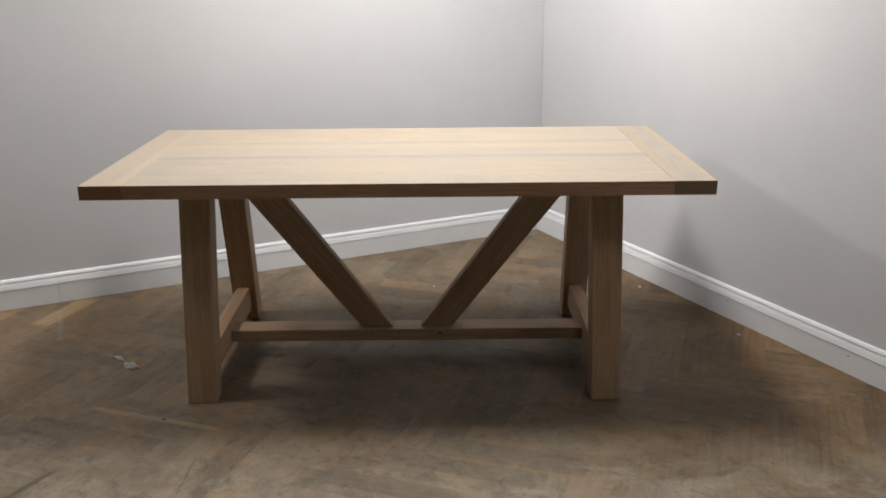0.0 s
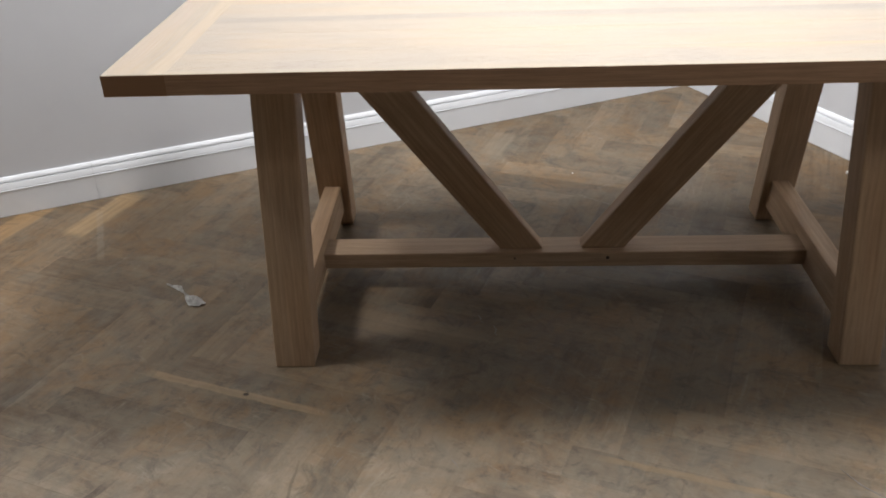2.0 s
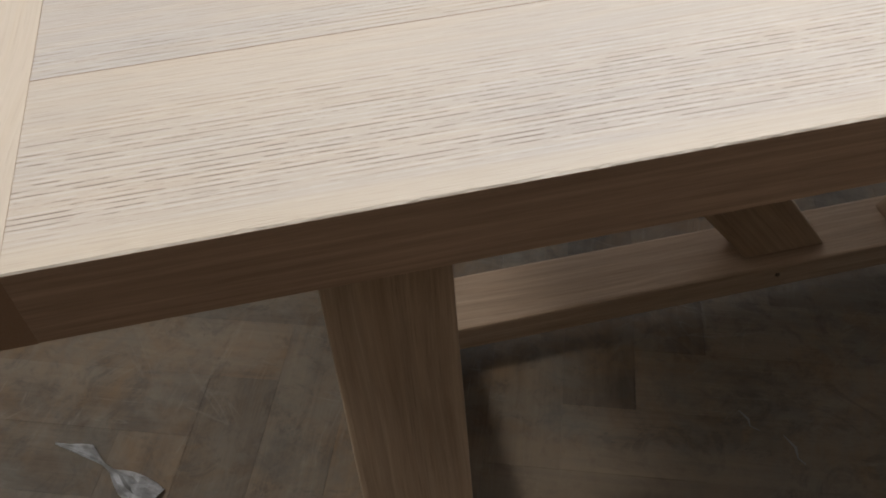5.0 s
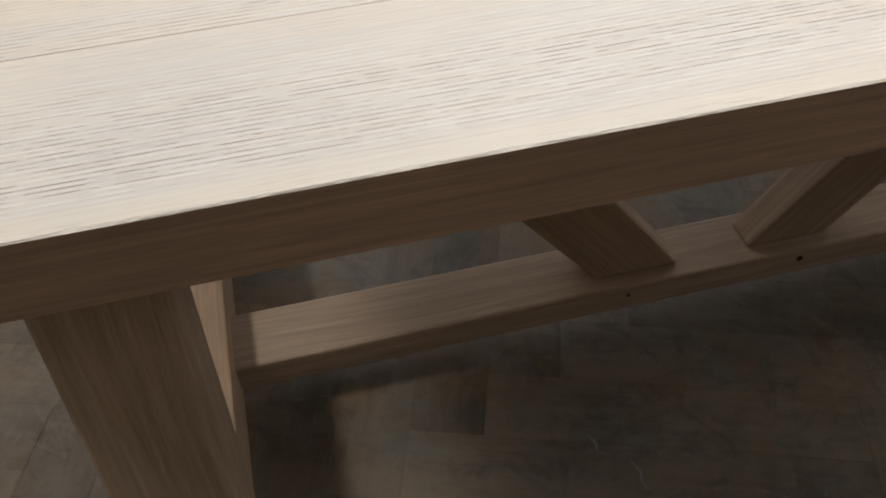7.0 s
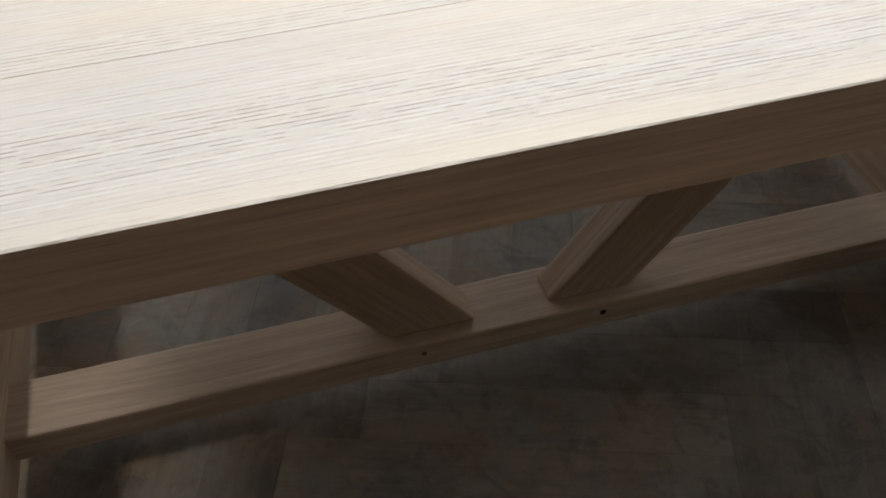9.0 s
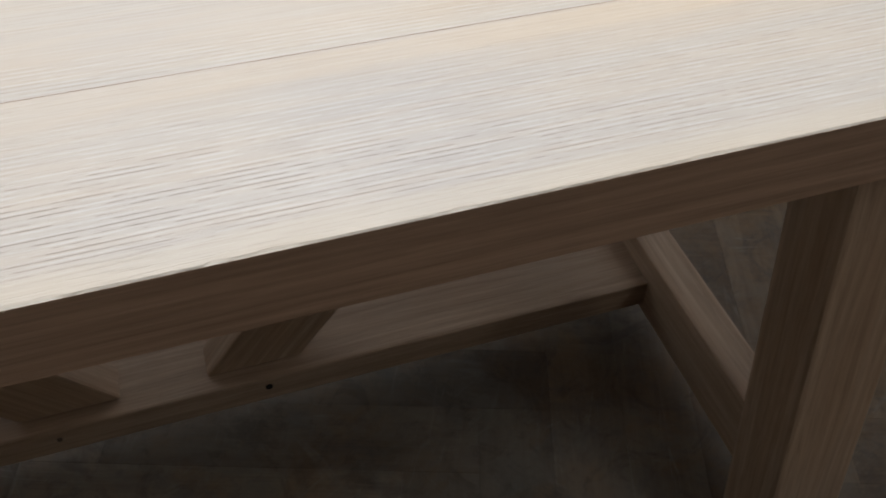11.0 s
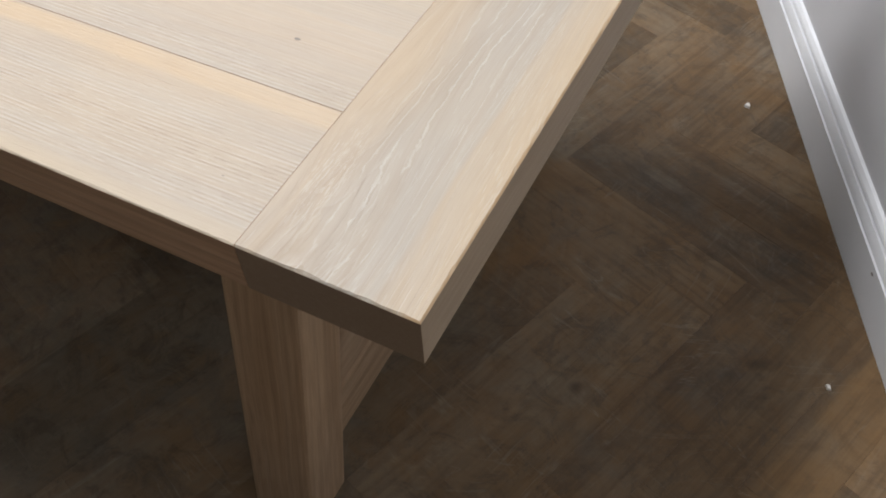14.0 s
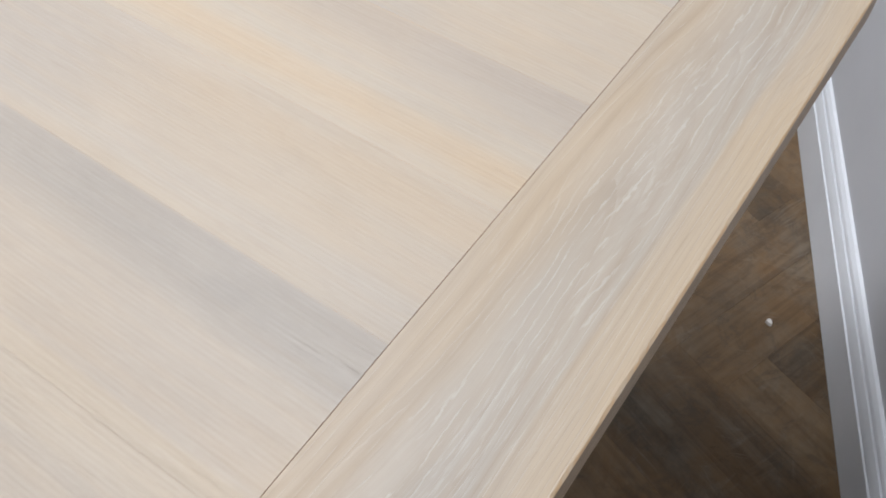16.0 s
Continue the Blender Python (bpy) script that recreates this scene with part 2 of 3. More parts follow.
    return n.finish(colour, n.ramp(streak, 0.3, 0.7, rough - 0.06, rough + 0.1), height, 0.30 if limed else 0.40, 0.0012, 0.35)


PALE, WARM, GREY = (0.415, 0.366, 0.300), (0.445, 0.356, 0.252), (0.345, 0.318, 0.287)
oak_plank = oak("brushed_oak_plank", "x", PALE, WARM, GREY, pores=0.0, lines=0.92, wave=0.012, edge_shade=(0.46, 0.290, 0.182),
                bands=((-0.02, 0.015, -1.0, 0.001, (0.45, 0.385, 0.29), 0.4), (0.108, 0.131, 1.25, 0.006, (0.48, 0.375, 0.255), 0.8), (0.355, 0.418, 0.0, 0.03, (0.295, 0.278, 0.255), 0.75), (0.60, 0.666, 0.0, 0.04, (0.30, 0.275, 0.255), 0.5),
                       (0.155, 0.215, 1.2, 0.03, (0.45, 0.355, 0.255), 0.3), (0.245, 0.300, 0.6, 0.02, (0.45, 0.37, 0.265), 0.4)))
oak_cross = oak("limed_oak_cross_board", "y", (0.395, 0.340, 0.268), (0.425, 0.335, 0.228), GREY, pores=0.1, limed=0.30, rings=0.8, end=0.88, wave=0.13, edge_shade=(0.43, 0.335, 0.24),
                bands=((1.900, 1.960, -1.0, 0.045, (0.46, 0.36, 0.238), 0.6), (1.838, 1.915, -1.0, 0.03, (0.345, 0.330, 0.302), 0.55), (0.088, 0.140, -1.0, 0.012, (0.47, 0.395, 0.30), 0.6), (0.0, 0.055, -1.0, 0.01, (0.41, 0.345, 0.29), 0.5)))
FRAME_PALE, FRAME_WARM, FRAME_GREY = (0.475, 0.340, 0.220), (0.420, 0.272, 0.156), (0.395, 0.296, 0.206)
oak_leg = oak("oak_leg", "z", FRAME_PALE, FRAME_WARM, FRAME_GREY, pores=0.4, shear=SPLAY, rough=0.55, contrast=0.75)
oak_leg_rear = oak("oak_rear_leg", "z", FRAME_PALE, FRAME_WARM, FRAME_GREY, pores=0.4, shear=-SPLAY, rough=0.55, contrast=0.75)
oak_rail = oak("oak_rail", "y", FRAME_PALE, FRAME_WARM, FRAME_GREY, pores=0.4, rough=0.55, contrast=0.75)
oak_beam = oak("oak_beam", "x", FRAME_PALE, FRAME_WARM, FRAME_GREY, pores=0.4, rough=0.55, contrast=0.75)


# worn, patched and stained places of the floor, and one painted pool of light: centre, turn, half length, half width,
# tone, strength
FLOOR_PATCHES = ((-0.80, 0.76, 70.7, 0.26, 0.050, (0.40, 0.25, 0.12), 0.65), (-0.50, 0.91, 70.7, 0.17, 0.050, (0.44, 0.31, 0.175), 0.65),
                 (0.162, -0.030, -18.6, 0.26, 0.013, (0.40, 0.29, 0.18), 0.62), (1.46, -0.575, 70.7, 0.20, 0.049, (0.38, 0.295, 0.215), 0.6),
                 (-0.075, -0.42, 60.0, 0.11, 0.012, (0.05, 0.04, 0.035), 0.75), (2.31, 0.50, 70.7, 0.24, 0.050, (0.32, 0.19, 0.08), 0.4),
                 # second patch here: light falling past the left leg, painted onto the board
                 (-0.46, 0.76, -68.3, 0.19, 0.012, (0.40, 0.37, 0.33), 0.2), (0.52, 0.25, -19.3, 0.24, 0.048, (0.27, 0.20, 0.135), 0.6),
                 (1.575, -0.36, -8.0, 0.09, 0.010, (0.46, 0.43, 0.39), 0.2), (-0.34, -0.035, 60.0, 0.06, 0.016, (0.40, 0.37, 0.34), 0.15),
                 (1.28, -0.337, -17.7, 0.30, 0.010, (0.36, 0.25, 0.135), 0.5), (1.371, -0.543, 70.0, 0.055, 0.030, (0.06, 0.06, 0.062), 0.7),
                 (1.216, -0.60, 70.7, 0.07, 0.042, (0.37, 0.30, 0.225), 0.5), (0.643, -0.595, -63.6, 0.09, 0.0030, (0.45, 0.42, 0.385), 0.28),
                 (0.93, -0.52, -70.0, 0.10, 0.0030, (0.45, 0.42, 0.385), 0.28), (0.95, -0.44, -19.3, 0.23, 0.046, (0.125, 0.10, 0.078), 0.6),
                 (0.363, -0.41, 88.0, 0.15, 0.0030, (0.07, 0.055, 0.045), 0.5), (0.82, 1.45, 70.7, 0.12, 0.046, (0.30, 0.25, 0.19), 0.5),
                 (1.943, 0.430, 30.0, 0.014, 0.012, (0.04, 0.03, 0.022), 0.75), (2.180, 0.591, 30.0, 0.022, 0.010, (0.04, 0.03, 0.022), 0.7))


def worn_floor():
    """Old oak herringbone boards, scuffed and greyed, with their own tone board by board."""
    n = Nodes("worn_oak_floor")
    local = n.add("ShaderNodeTexCoord").outputs["Object"]
    place = n.add("ShaderNodeNewGeometry").outputs["Position"]
    island = n.add("ShaderNodeNewGeometry").outputs["Random Per Island"]
    luck = n.maths("FRACT", n.maths("ADD", n.add("ShaderNodeObjectInfo").outputs["Random"], island))
    shift = n.add("ShaderNodeCombineXYZ", {0: n.maths("MULTIPLY", luck, 23.0), 1: n.maths("MULTIPLY", luck, 57.0), 2: 0.0}).outputs[0]
    v = n.add("ShaderNodeVectorMath", {0: local, 1: shift}, operation="ADD").outputs[0]
    grain = n.noise(n.stretch(v, 3.0, 60, 60), 1.0, 5.0, 0.62, 0.4)
    fine = n.noise(n.stretch(v, 12.0, 420, 420), 1.0, 3.0, 0.6)
    cloud = n.noise(n.stretch(v, 3.5, 11, 11), 1.0, 4.0, 0.6)
    worn = n.noise(place, 2.3, 5.0, 0.62, 0.6)
    dirt = n.noise(place, 13.0, 7.0, 0.74, 0.5)
    colour = n.mix(luck, (0.105, 0.078, 0.055), (0.245, 0.180, 0.122))
    colour = n.mix(n.ramp(n.maths("FRACT", n.maths("MULTIPLY", luck, 7.31)), 0.80, 1.0, 0.0, 0.6), colour, (0.32, 0.195, 0.095))
    colour = n.mix(n.maths("MULTIPLY", n.ramp(grain, 0.42, 0.68), 0.30), colour, (0.068, 0.047, 0.032))
    colour = n.mix(n.maths("MULTIPLY", n.ramp(fine, 0.45, 0.7), 0.25), colour, (0.04, 0.03, 0.022))
    colour = n.mix(n.maths("MULTIPLY", n.ramp(cloud, 0.44, 0.62), 0.55), colour, (0.255, 0.200, 0.145))
    colour = n.mix(n.maths("MULTIPLY", n.ramp(worn, 0.45, 0.66), 0.65), colour, (0.225, 0.190, 0.155))
    blot = n.noise(place, 34.0, 6.0, 0.75, 0.6)
    colour = n.mix(n.maths("MULTIPLY", n.ramp(blot, 0.52, 0.68), 0.35), colour, (0.075, 0.058, 0.045))
    colour = n.mix(n.maths("MULTIPLY", n.ramp(n.noise(place, 3.7, 4.0, 0.65, 0.5), 0.50, 0.64), 0.55), colour, (0.245, 0.150, 0.074))
    colour = n.mix(n.maths("MULTIPLY", n.ramp(dirt, 0.54, 0.70), 0.5), colour, (0.048, 0.040, 0.034))
    scuff = n.noise(n.stretch(n.add("ShaderNodeVectorRotate", {"Vector": place, "Angle": 0.6}, rotation_type="Z_AXIS").outputs[0], 5.0, 55, 1), 1.0, 5.0, 0.7, 1.2)
    scuff = n.maths("MULTIPLY", n.ramp(scuff, 0.60, 0.74), n.ramp(n.noise(place, 1.7, 3.0), 0.46, 0.62))
    colour = n.mix(n.maths("MULTIPLY", scuff, 0.55), colour, (0.38, 0.34, 0.295))
    cross_scuff = n.noise(n.stretch(n.add("ShaderNodeVectorRotate", {"Vector": place, "Angle": -1.1}, rotation_type="Z_AXIS").outputs[0], 6.0, 70, 1), 1.0, 5.0, 0.72, 0.9)
    cross_scuff = n.maths("MULTIPLY", n.ramp(cross_scuff, 0.56, 0.72), n.ramp(n.noise(place, 2.6, 3.0), 0.45, 0.62))
    colour = n.mix(n.maths("MULTIPLY", cross_scuff, 0.5), colour, (0.36, 0.325, 0.28))
    swirl = n.maths("ABSOLUTE", n.maths("SUBTRACT", n.noise(place, 4.5, 1.0, 0.5, 2.2), 0.5))
    hair = n.maths("ABSOLUTE", n.maths("SUBTRACT", n.noise(n.stretch(n.add("ShaderNodeVectorRotate", {"Vector": place, "Angle": 1.25}, rotation_type="Z_AXIS").outputs[0], 2.5, 16, 1), 1.0, 2.0, 0.5, 0.3), 0.5))
    marks = n.maths("MAXIMUM", n.ramp(swirl, 0.0, 0.005, 0.25, 0.0), n.ramp(hair, 0.0, 0.008, 1.0, 0.0))
    marks = n.maths("MULTIPLY", marks, n.ramp(n.noise(place, 3.1, 4.0, 0.7), 0.52, 0.66))
    colour = n.mix(n.maths("MULTIPLY", marks, 0.26), colour, (0.42, 0.39, 0.35))
    rust = n.noise(place, 5.0, 7.0, 0.72, 0.5)
    at = n.add("ShaderNodeSeparateXYZ", {0: place})
    # rises towards both sides of the floor; drives warmer and darker tones
    near_walls = n.maths("MAXIMUM", n.ramp(at.outputs[0], 1.5, 2.0), n.ramp(at.outputs[0], -0.15, -0.7, 0.0, 0.6))
    rust2 = n.noise(place, 6.5, 7.0, 0.7, 0.6)
    colour = n.mix(n.maths("MULTIPLY", n.maths("MULTIPLY", n.ramp(rust2, 0.36, 0.56), 0.75), near_walls), colour, (0.190, 0.108, 0.046))
    dark_mottle = n.maths("MULTIPLY", n.ramp(n.noise(place, 16.0, 7.0, 0.75, 0.6), 0.50, 0.64), near_walls)
    colour = n.mix(n.maths("MULTIPLY", dark_mottle, 0.42), colour, (0.048, 0.034, 0.023))
    colour = n.mix(n.maths("MULTIPLY", n.maths("MULTIPLY", n.ramp(grain, 0.44, 0.64), 0.42), near_walls), colour, (0.060, 0.038, 0.022))
    colour = n.mix(n.maths("MULTIPLY", n.ramp(luck, 0.5, 1.0, 0.0, 0.30), near_walls), colour, (0.27, 0.175, 0.092))
    # paler before the table: scuffed boards, plus the light there put into colour
    trod_lit = n.maths("MULTIPLY", n.ramp(at.outputs[1], -0.15, -0.45), n.ramp(n.noise(place, 4.2, 6.0, 0.7, 0.5), 0.36, 0.60))
    colour = n.mix(n.maths("MULTIPLY", trod_lit, 0.75), colour, (0.42, 0.37, 0.305))
    ashen = n.noise(n.stretch(place, 1, 1, 0), 9.0, 6.0, 0.74, 0.8)
    colour = n.mix(n.maths("MULTIPLY", n.ramp(rust, 0.50, 0.66), 0.36), colour, (0.27, 0.158, 0.072))
    colour = n.mix(n.maths("MULTIPLY", n.ramp(ashen, 0.50, 0.66), n.ramp(near_walls, 0.0, 1.0, 0.5, 0.12)), colour, (0.105, 0.102, 0.094))
    patina = n.noise(place, 7.0, 8.0, 0.72, 1.4)
    colour = n.mix(n.maths("MULTIPLY", n.ramp(patina, 0.46, 0.60, 0.0, 0.38), n.ramp(near_walls, 0.0, 1.0, 1.0, 0.35)), colour, (0.215, 0.190, 0.155))
    colour = n.mix(n.ramp(n.noise(place, 11.0, 8.0, 0.75, 1.8), 0.53, 0.62, 0.0, 0.40), colour, (0.072, 0.062, 0.052))
    for angle, size, weight in ((0.35, 3.0, 0.30), (1.9, 2.2, 0.26), (2.7, 3.6, 0.22)):
        turned = n.add("ShaderNodeVectorRotate", {"Vector": place, "Angle": angle}, rotation_type="Z_AXIS").outputs[0]
        thread = n.maths("ABSOLUTE", n.maths("SUBTRACT", n.noise(n.stretch(turned, size, size * 9.0, 1), 1.0, 3.0, 0.5, 0.5), 0.5))
        torn = n.ramp(n.noise(turned, 6.0, 4.0, 0.7), 0.53, 0.64)
        colour = n.mix(n.maths("MULTIPLY", n.ramp(thread, 0.0, 0.012, 1.0, 0.0), n.maths("MULTIPLY", torn, weight)), colour, (0.36, 0.33, 0.29))
    tone = n.maths("FRACT", n.maths("MULTIPLY", luck, 13.7))
    colour = n.mix(1.0, colour, n.mix(tone, (0.88, 0.88, 0.87), (1.16, 1.15, 1.13)), "MULTIPLY")
    colour = n.mix(n.ramp(n.noise(n.stretch(v, 5.0, 130, 130), 1.0, 4.0, 0.7, 0.3), 0.35, 0.60, 0.10, 0.0), colour, (0.050, 0.038, 0.028))
    ragged = n.add("ShaderNodeVectorMath", {0: place, 1: n.add("ShaderNodeVectorMath", {0: n.add("ShaderNodeTexNoise", {"Vector": place, "Scale": 22.0, "Detail": 3.0}).outputs["Color"], 1: (0.012, 0.012, 0.0)}, operation="MULTIPLY").outputs[0]}, operation="ADD").outputs[0]
    for px, py, turn, half, wide, tone, weight in FLOOR_PATCHES:
        turned = n.add("ShaderNodeVectorRotate", {"Vector": ragged, "Center": (px, py, 0), "Angle": -radians(turn)}, rotation_type="Z_AXIS").outputs[0]
        q = n.add("ShaderNodeSeparateXYZ", {0: n.add("ShaderNodeVectorMath", {0: turned, 1: (px, py, 0)}, operation="SUBTRACT").outputs[0]})
        if half < 0.06:
            far = n.add("ShaderNodeVectorMath", {0: n.add("ShaderNodeCombineXYZ", {0: n.maths("DIVIDE", q.outputs[0], half), 1: n.maths("DIVIDE", q.outputs[1], wide), 2: 0.0}).outputs[0]}, operation="LENGTH").outputs["Value"]
            inside = n.ramp(far, 0.35, 1.15, 1.0, 0.0)
        else:
            inside = n.maths("MULTIPLY", n.ramp(n.maths("ABSOLUTE", q.outputs[0]), half * 0.8, half, 1.0, 0.0), n.ramp(n.maths("ABSOLUTE", q.outputs[1]), wide * 0.75, wide, 1.0, 0.0))
        inside = n.maths("MULTIPLY", inside, n.ramp(grain, 0.35, 0.62, 1.0, 0.55))
        colour = n.mix(n.maths("MULTIPLY", inside, weight), colour, tone)
    colour = n.mix(1.0, colour, (0.835, 0.842, 0.815), "MULTIPLY")
    rough = n.ramp(worn, 0.35, 0.7, 0.50, 0.68)
    height = n.maths("ADD", n.maths("MULTIPLY", grain, 0.6), n.maths("MULTIPLY", dirt, 0.5))
    return n.finish(colour, rough, height, 0.35, 0.0015, 0.26)


floor_wood = worn_floor()


def paint(name, colour, rough, mottle=0.05, grain=220.0, strength=0.06):
    n = Nodes(name)
    place = n.add("ShaderNodeNewGeometry").outputs["Position"]
    big = n.noise(place, 1.3, 4.0, 0.6)
    mid = n.noise(place, 8.0, 4.0, 0.6)
    small = n.noise(place, grain, 3.0, 0.6)
    dark = tuple(c * (1 - mottle * 2.2) for c in colour)
    c = n.mix(n.ramp(big, 0.35, 0.7), colour, dark)
    c = n.mix(n.maths("MULTIPLY", n.ramp(mid, 0.5, 0.72), 0.4), c, dark)
    return n.finish(c, n.ramp(mid, 0.3, 0.7, rough - 0.05, rough + 0.05), small, strength, 0.001, 0.4)


wall_paint = paint("grey_wall_paint", (0.630, 0.652, 0.690), 0.65, 0.03, 260.0, 0.10)
# unseen ceiling and far walls: colours set low to cut bounced light
ceiling_paint = paint("low_bounce_ceiling_paint", (0.46, 0.46, 0.45), 0.8)
far_paint = paint("low_bounce_wall_paint", (0.14, 0.144, 0.152), 0.65, 0.03, 260.0, 0.10)
trim_paint = paint("white_satin_trim_paint", (0.785, 0.825, 0.875), 0.52, 0.05, 90.0, 0.03)
subfloor_mat = paint("dark_screed", (0.030, 0.024, 0.019), 0.9, 0.1)
hole_mat = paint("dark_screw_hole", (0.015, 0.011, 0.008), 0.8)
plug_mat = paint("brown_filled_hole", (0.15, 0.105, 0.07), 0.7, 0.2)
knot_mat = paint("grey_knot", (0.33, 0.305, 0.275), 0.6, 0.2)
floor_knot_mat = paint("dark_knot", (0.055, 0.040, 0.028), 0.6, 0.2)
crumb_mat = paint("white_crumb", (0.80, 0.79, 0.76), 0.6)
scuff_mat = paint("dark_scrape", (0.34, 0.34, 0.345), 0.6)
smear_mat = paint("dried_white_smear", (0.22, 0.205, 0.19), 0.6, 0.15)
lamp_rim_mat = paint("white_lamp_rim", (0.8, 0.8, 0.8), 0.4)


def glow():
    n = Nodes("lamp_diffuser")
    n.bsdf.inputs["Base Color"].default_value = (0.9, 0.9, 0.88, 1)
    n.bsdf.inputs["Emission Color"].default_value = (*LAMP_COLOUR, 1)
    n.bsdf.inputs["Emission Strength"].default_value = 4.0
    return n.material


def film():
    n = Nodes("crumpled_clear_film")
    place = n.add("ShaderNodeTexCoord").outputs["Object"]
    crease = n.noise(place, 60.0, 3.0)
    n.bsdf.inputs["Transmission Weight"].default_value = 0.35
    n.bsdf.inputs["Alpha"].default_value = 0.8
    return n.finish(n.mix(n.ramp(crease, 0.4, 0.65), (0.36, 0.35, 0.33), (0.72, 0.72, 0.71)), 0.28, crease, 0.3, 0.002)


lamp_glow, film_mat = glow(), film()


# ---- mesh helpers ----
def mesh_object(name, bm, material, parent=None, label="", smooth=False):
    bmesh.ops.recalc_face_normals(bm, faces=bm.faces)
    data = bpy.data.meshes.new(name)
    bm.to_mesh(data)
    bm.free()
    data.materials.append(material)
    if smooth:
        data.polygons.foreach_set("use_smooth", [True] * len(data.polygons))
    ob = new(name, data)
    if parent is not None:
        ob.parent = parent
    if label:
        ob["label"] = label
    return ob


def part(name, bm, material, parent, label=""):
    return mesh_object(name, bm, material, parent, label)


def hexa(low, high, bevel=0.0, segments=2):
    """A solid from its four lower and four upper corners, with eased edges."""
    bm = bmesh.new()
    vs = [bm.verts.new(c) for c in (*low, *high)]
    for q in ((3, 2, 1, 0), (4, 5, 6, 7), (0, 1, 5, 4), (1, 2, 6, 5), (2, 3, 7, 6), (3, 0, 4, 7)):
        bm.faces.new([vs[i] for i in q])
    if bevel:
        bmesh.ops.bevel(bm, geom=list(bm.edges), offset=bevel, segments=segments, profile=0.6, affect="EDGES")
    return bm


def block(x0, x1, y0, y1, z0, z1, bevel=0.0, segments=2):
    flat = ((x0, y0), (x1, y0), (x1, y1), (x0, y1))
    return hexa([(*c, z0) for c in flat], [(*c, z1) for c in flat], bevel, segments)


def worn_block(x0, x1, y0, y1, z0, z1, front, side, bevel, rng):
    """A board whose upper arrises are broken and a little chipped: front at y0, side at x1 (+1), x0 (-1) or neither (0)."""
    bm = block(x0, x1, y0, y1, z0, z1)
    bm.edges.ensure_lookup_table()
    top = [e for e in bm.edges if all(abs(q.co.z - z1) < 1e-6 for q in e.verts)]
    cut = {}
    for e in top:
        a, b = (q.co for q in e.verts)
        if front and abs(a.y - y0) < 1e-6 and abs(b.y - y0) < 1e-6:
            cut[e] = max(int((x1 - x0) / 0.004), 4)
        elif side and abs(a.x - b.x) < 1e-6 and abs(a.x - (x1 if side > 0 else x0)) < 1e-6:
            cut[e] = max(int((y1 - y0) / 0.004), 4)
    for e, count in cut.items():
        bmesh.ops.subdivide_edges(bm, edges=[e], cuts=count)
    bm.normal_update()
    edge_x = x1 if side > 0 else x0
    rim = [e for e in bm.edges if all(abs(q.co.z - z1) < 1e-6 for q in e.verts)]
    rim = [e for e in rim if (front and all(abs(q.co.y - y0) < 1e-6 for q in e.verts)) or (side and all(abs(q.co.x - edge_x) < 1e-6 for q in e.verts))]
    bmesh.ops.bevel(bm, geom=rim, offset=bevel, segments=1, affect="EDGES")
    for q in bm.verts:
        if abs(q.co.z - z1) < 1e-5:
            chip = max(0.0, noise.noise((q.co.x * 34, q.co.y * 34, 3.3)) * 0.0016 + max(0.0, noise.noise((q.co.x * 130, q.co.y * 130, 7.1))) * 0.0016 + rng.uniform(-0.0003, 0.0005))
            if front and q.co.y < y0 + bevel * 1.5:
                q.co.y += chip
            if side and abs(q.co.x - (x1 if side > 0 else x0)) < bevel * 1.5:
                q.co.x -= side * chip
    return bm


def disc(x, y, z, r, h, n=12, jitter=0.0, squash=1.0, turn=0.0):
    """A low round plug, standing on z."""
    bm = bmesh.new()
    rng = random.Random(int((x + 7) * 1000 + y * 77))
    ring = []
    for i in range(n):
        a, s = 2 * math.pi * i / n, r * (1 + rng.uniform(-jitter, jitter))
        px, py = s * math.cos(a), s * squash * math.sin(a)
        ring.append((x + px * math.cos(turn) - py * math.sin(turn), y + px * math.sin(turn) + py * math.cos(turn)))
    low = [bm.verts.new((*c, z)) for c in ring]
    top = [bm.verts.new((x + (c[0] - x) * 0.8, y + (c[1] - y) * 0.8, z + h)) for c in ring]
    bm.faces.new(top)
    bm.faces.new(low[::-1])
    for i in range(n):
        bm.faces.new((low[i], low[(i + 1) % n], top[(i + 1) % n], top[i]))
    return bm


# ---- the room ----
def room_point(a, b, z):
    return K + E1 * a + E2 * b + Vector((0, 0, z))


def room_block(name, a0, a1, b0, b1, z0, z1, material, label, category, bevel=0.0):
    corners = ((a0, b0), (a1, b0), (a1, b1), (a0, b1))
    bm = hexa([room_point(*c, z0) for c in corners], [room_point(*c, z1) for c in corners], bevel)
    return tagged(mesh_object(name, bm, material), label, category, kind="structure")


T = 0.12
floor = room_block("floor", -T, ROOM_1 + T, -T, ROOM_2 + T, -0.15, -0.012, subfloor_mat, "worn oak herringbone board floor with stains and scuffs", "floor")
room_block("wall_north", -T, ROOM_1 + T, -T, 0, -0.012, ROOM_H, wall_paint, "plain light grey painted wall above a white baseboard", "wall")
room_block("wall_east", -T, 0, 0.003, ROOM_2, -0.012, ROOM_H, wall_paint, "plain light grey painted end wall above a white baseboard", "wall")
room_block("wall_west", ROOM_1, ROOM_1 + T, 0.003, ROOM_2, -0.012, ROOM_H, far_paint, "plain unseen wall closing the room, darkened to cut bounced light", "wall")
room_block("wall_south", -T, ROOM_1 + T, ROOM_2, ROOM_2 + T, -0.012, ROOM_H, far_paint, "plain unseen wall behind the viewer, darkened to cut bounced light", "wall")
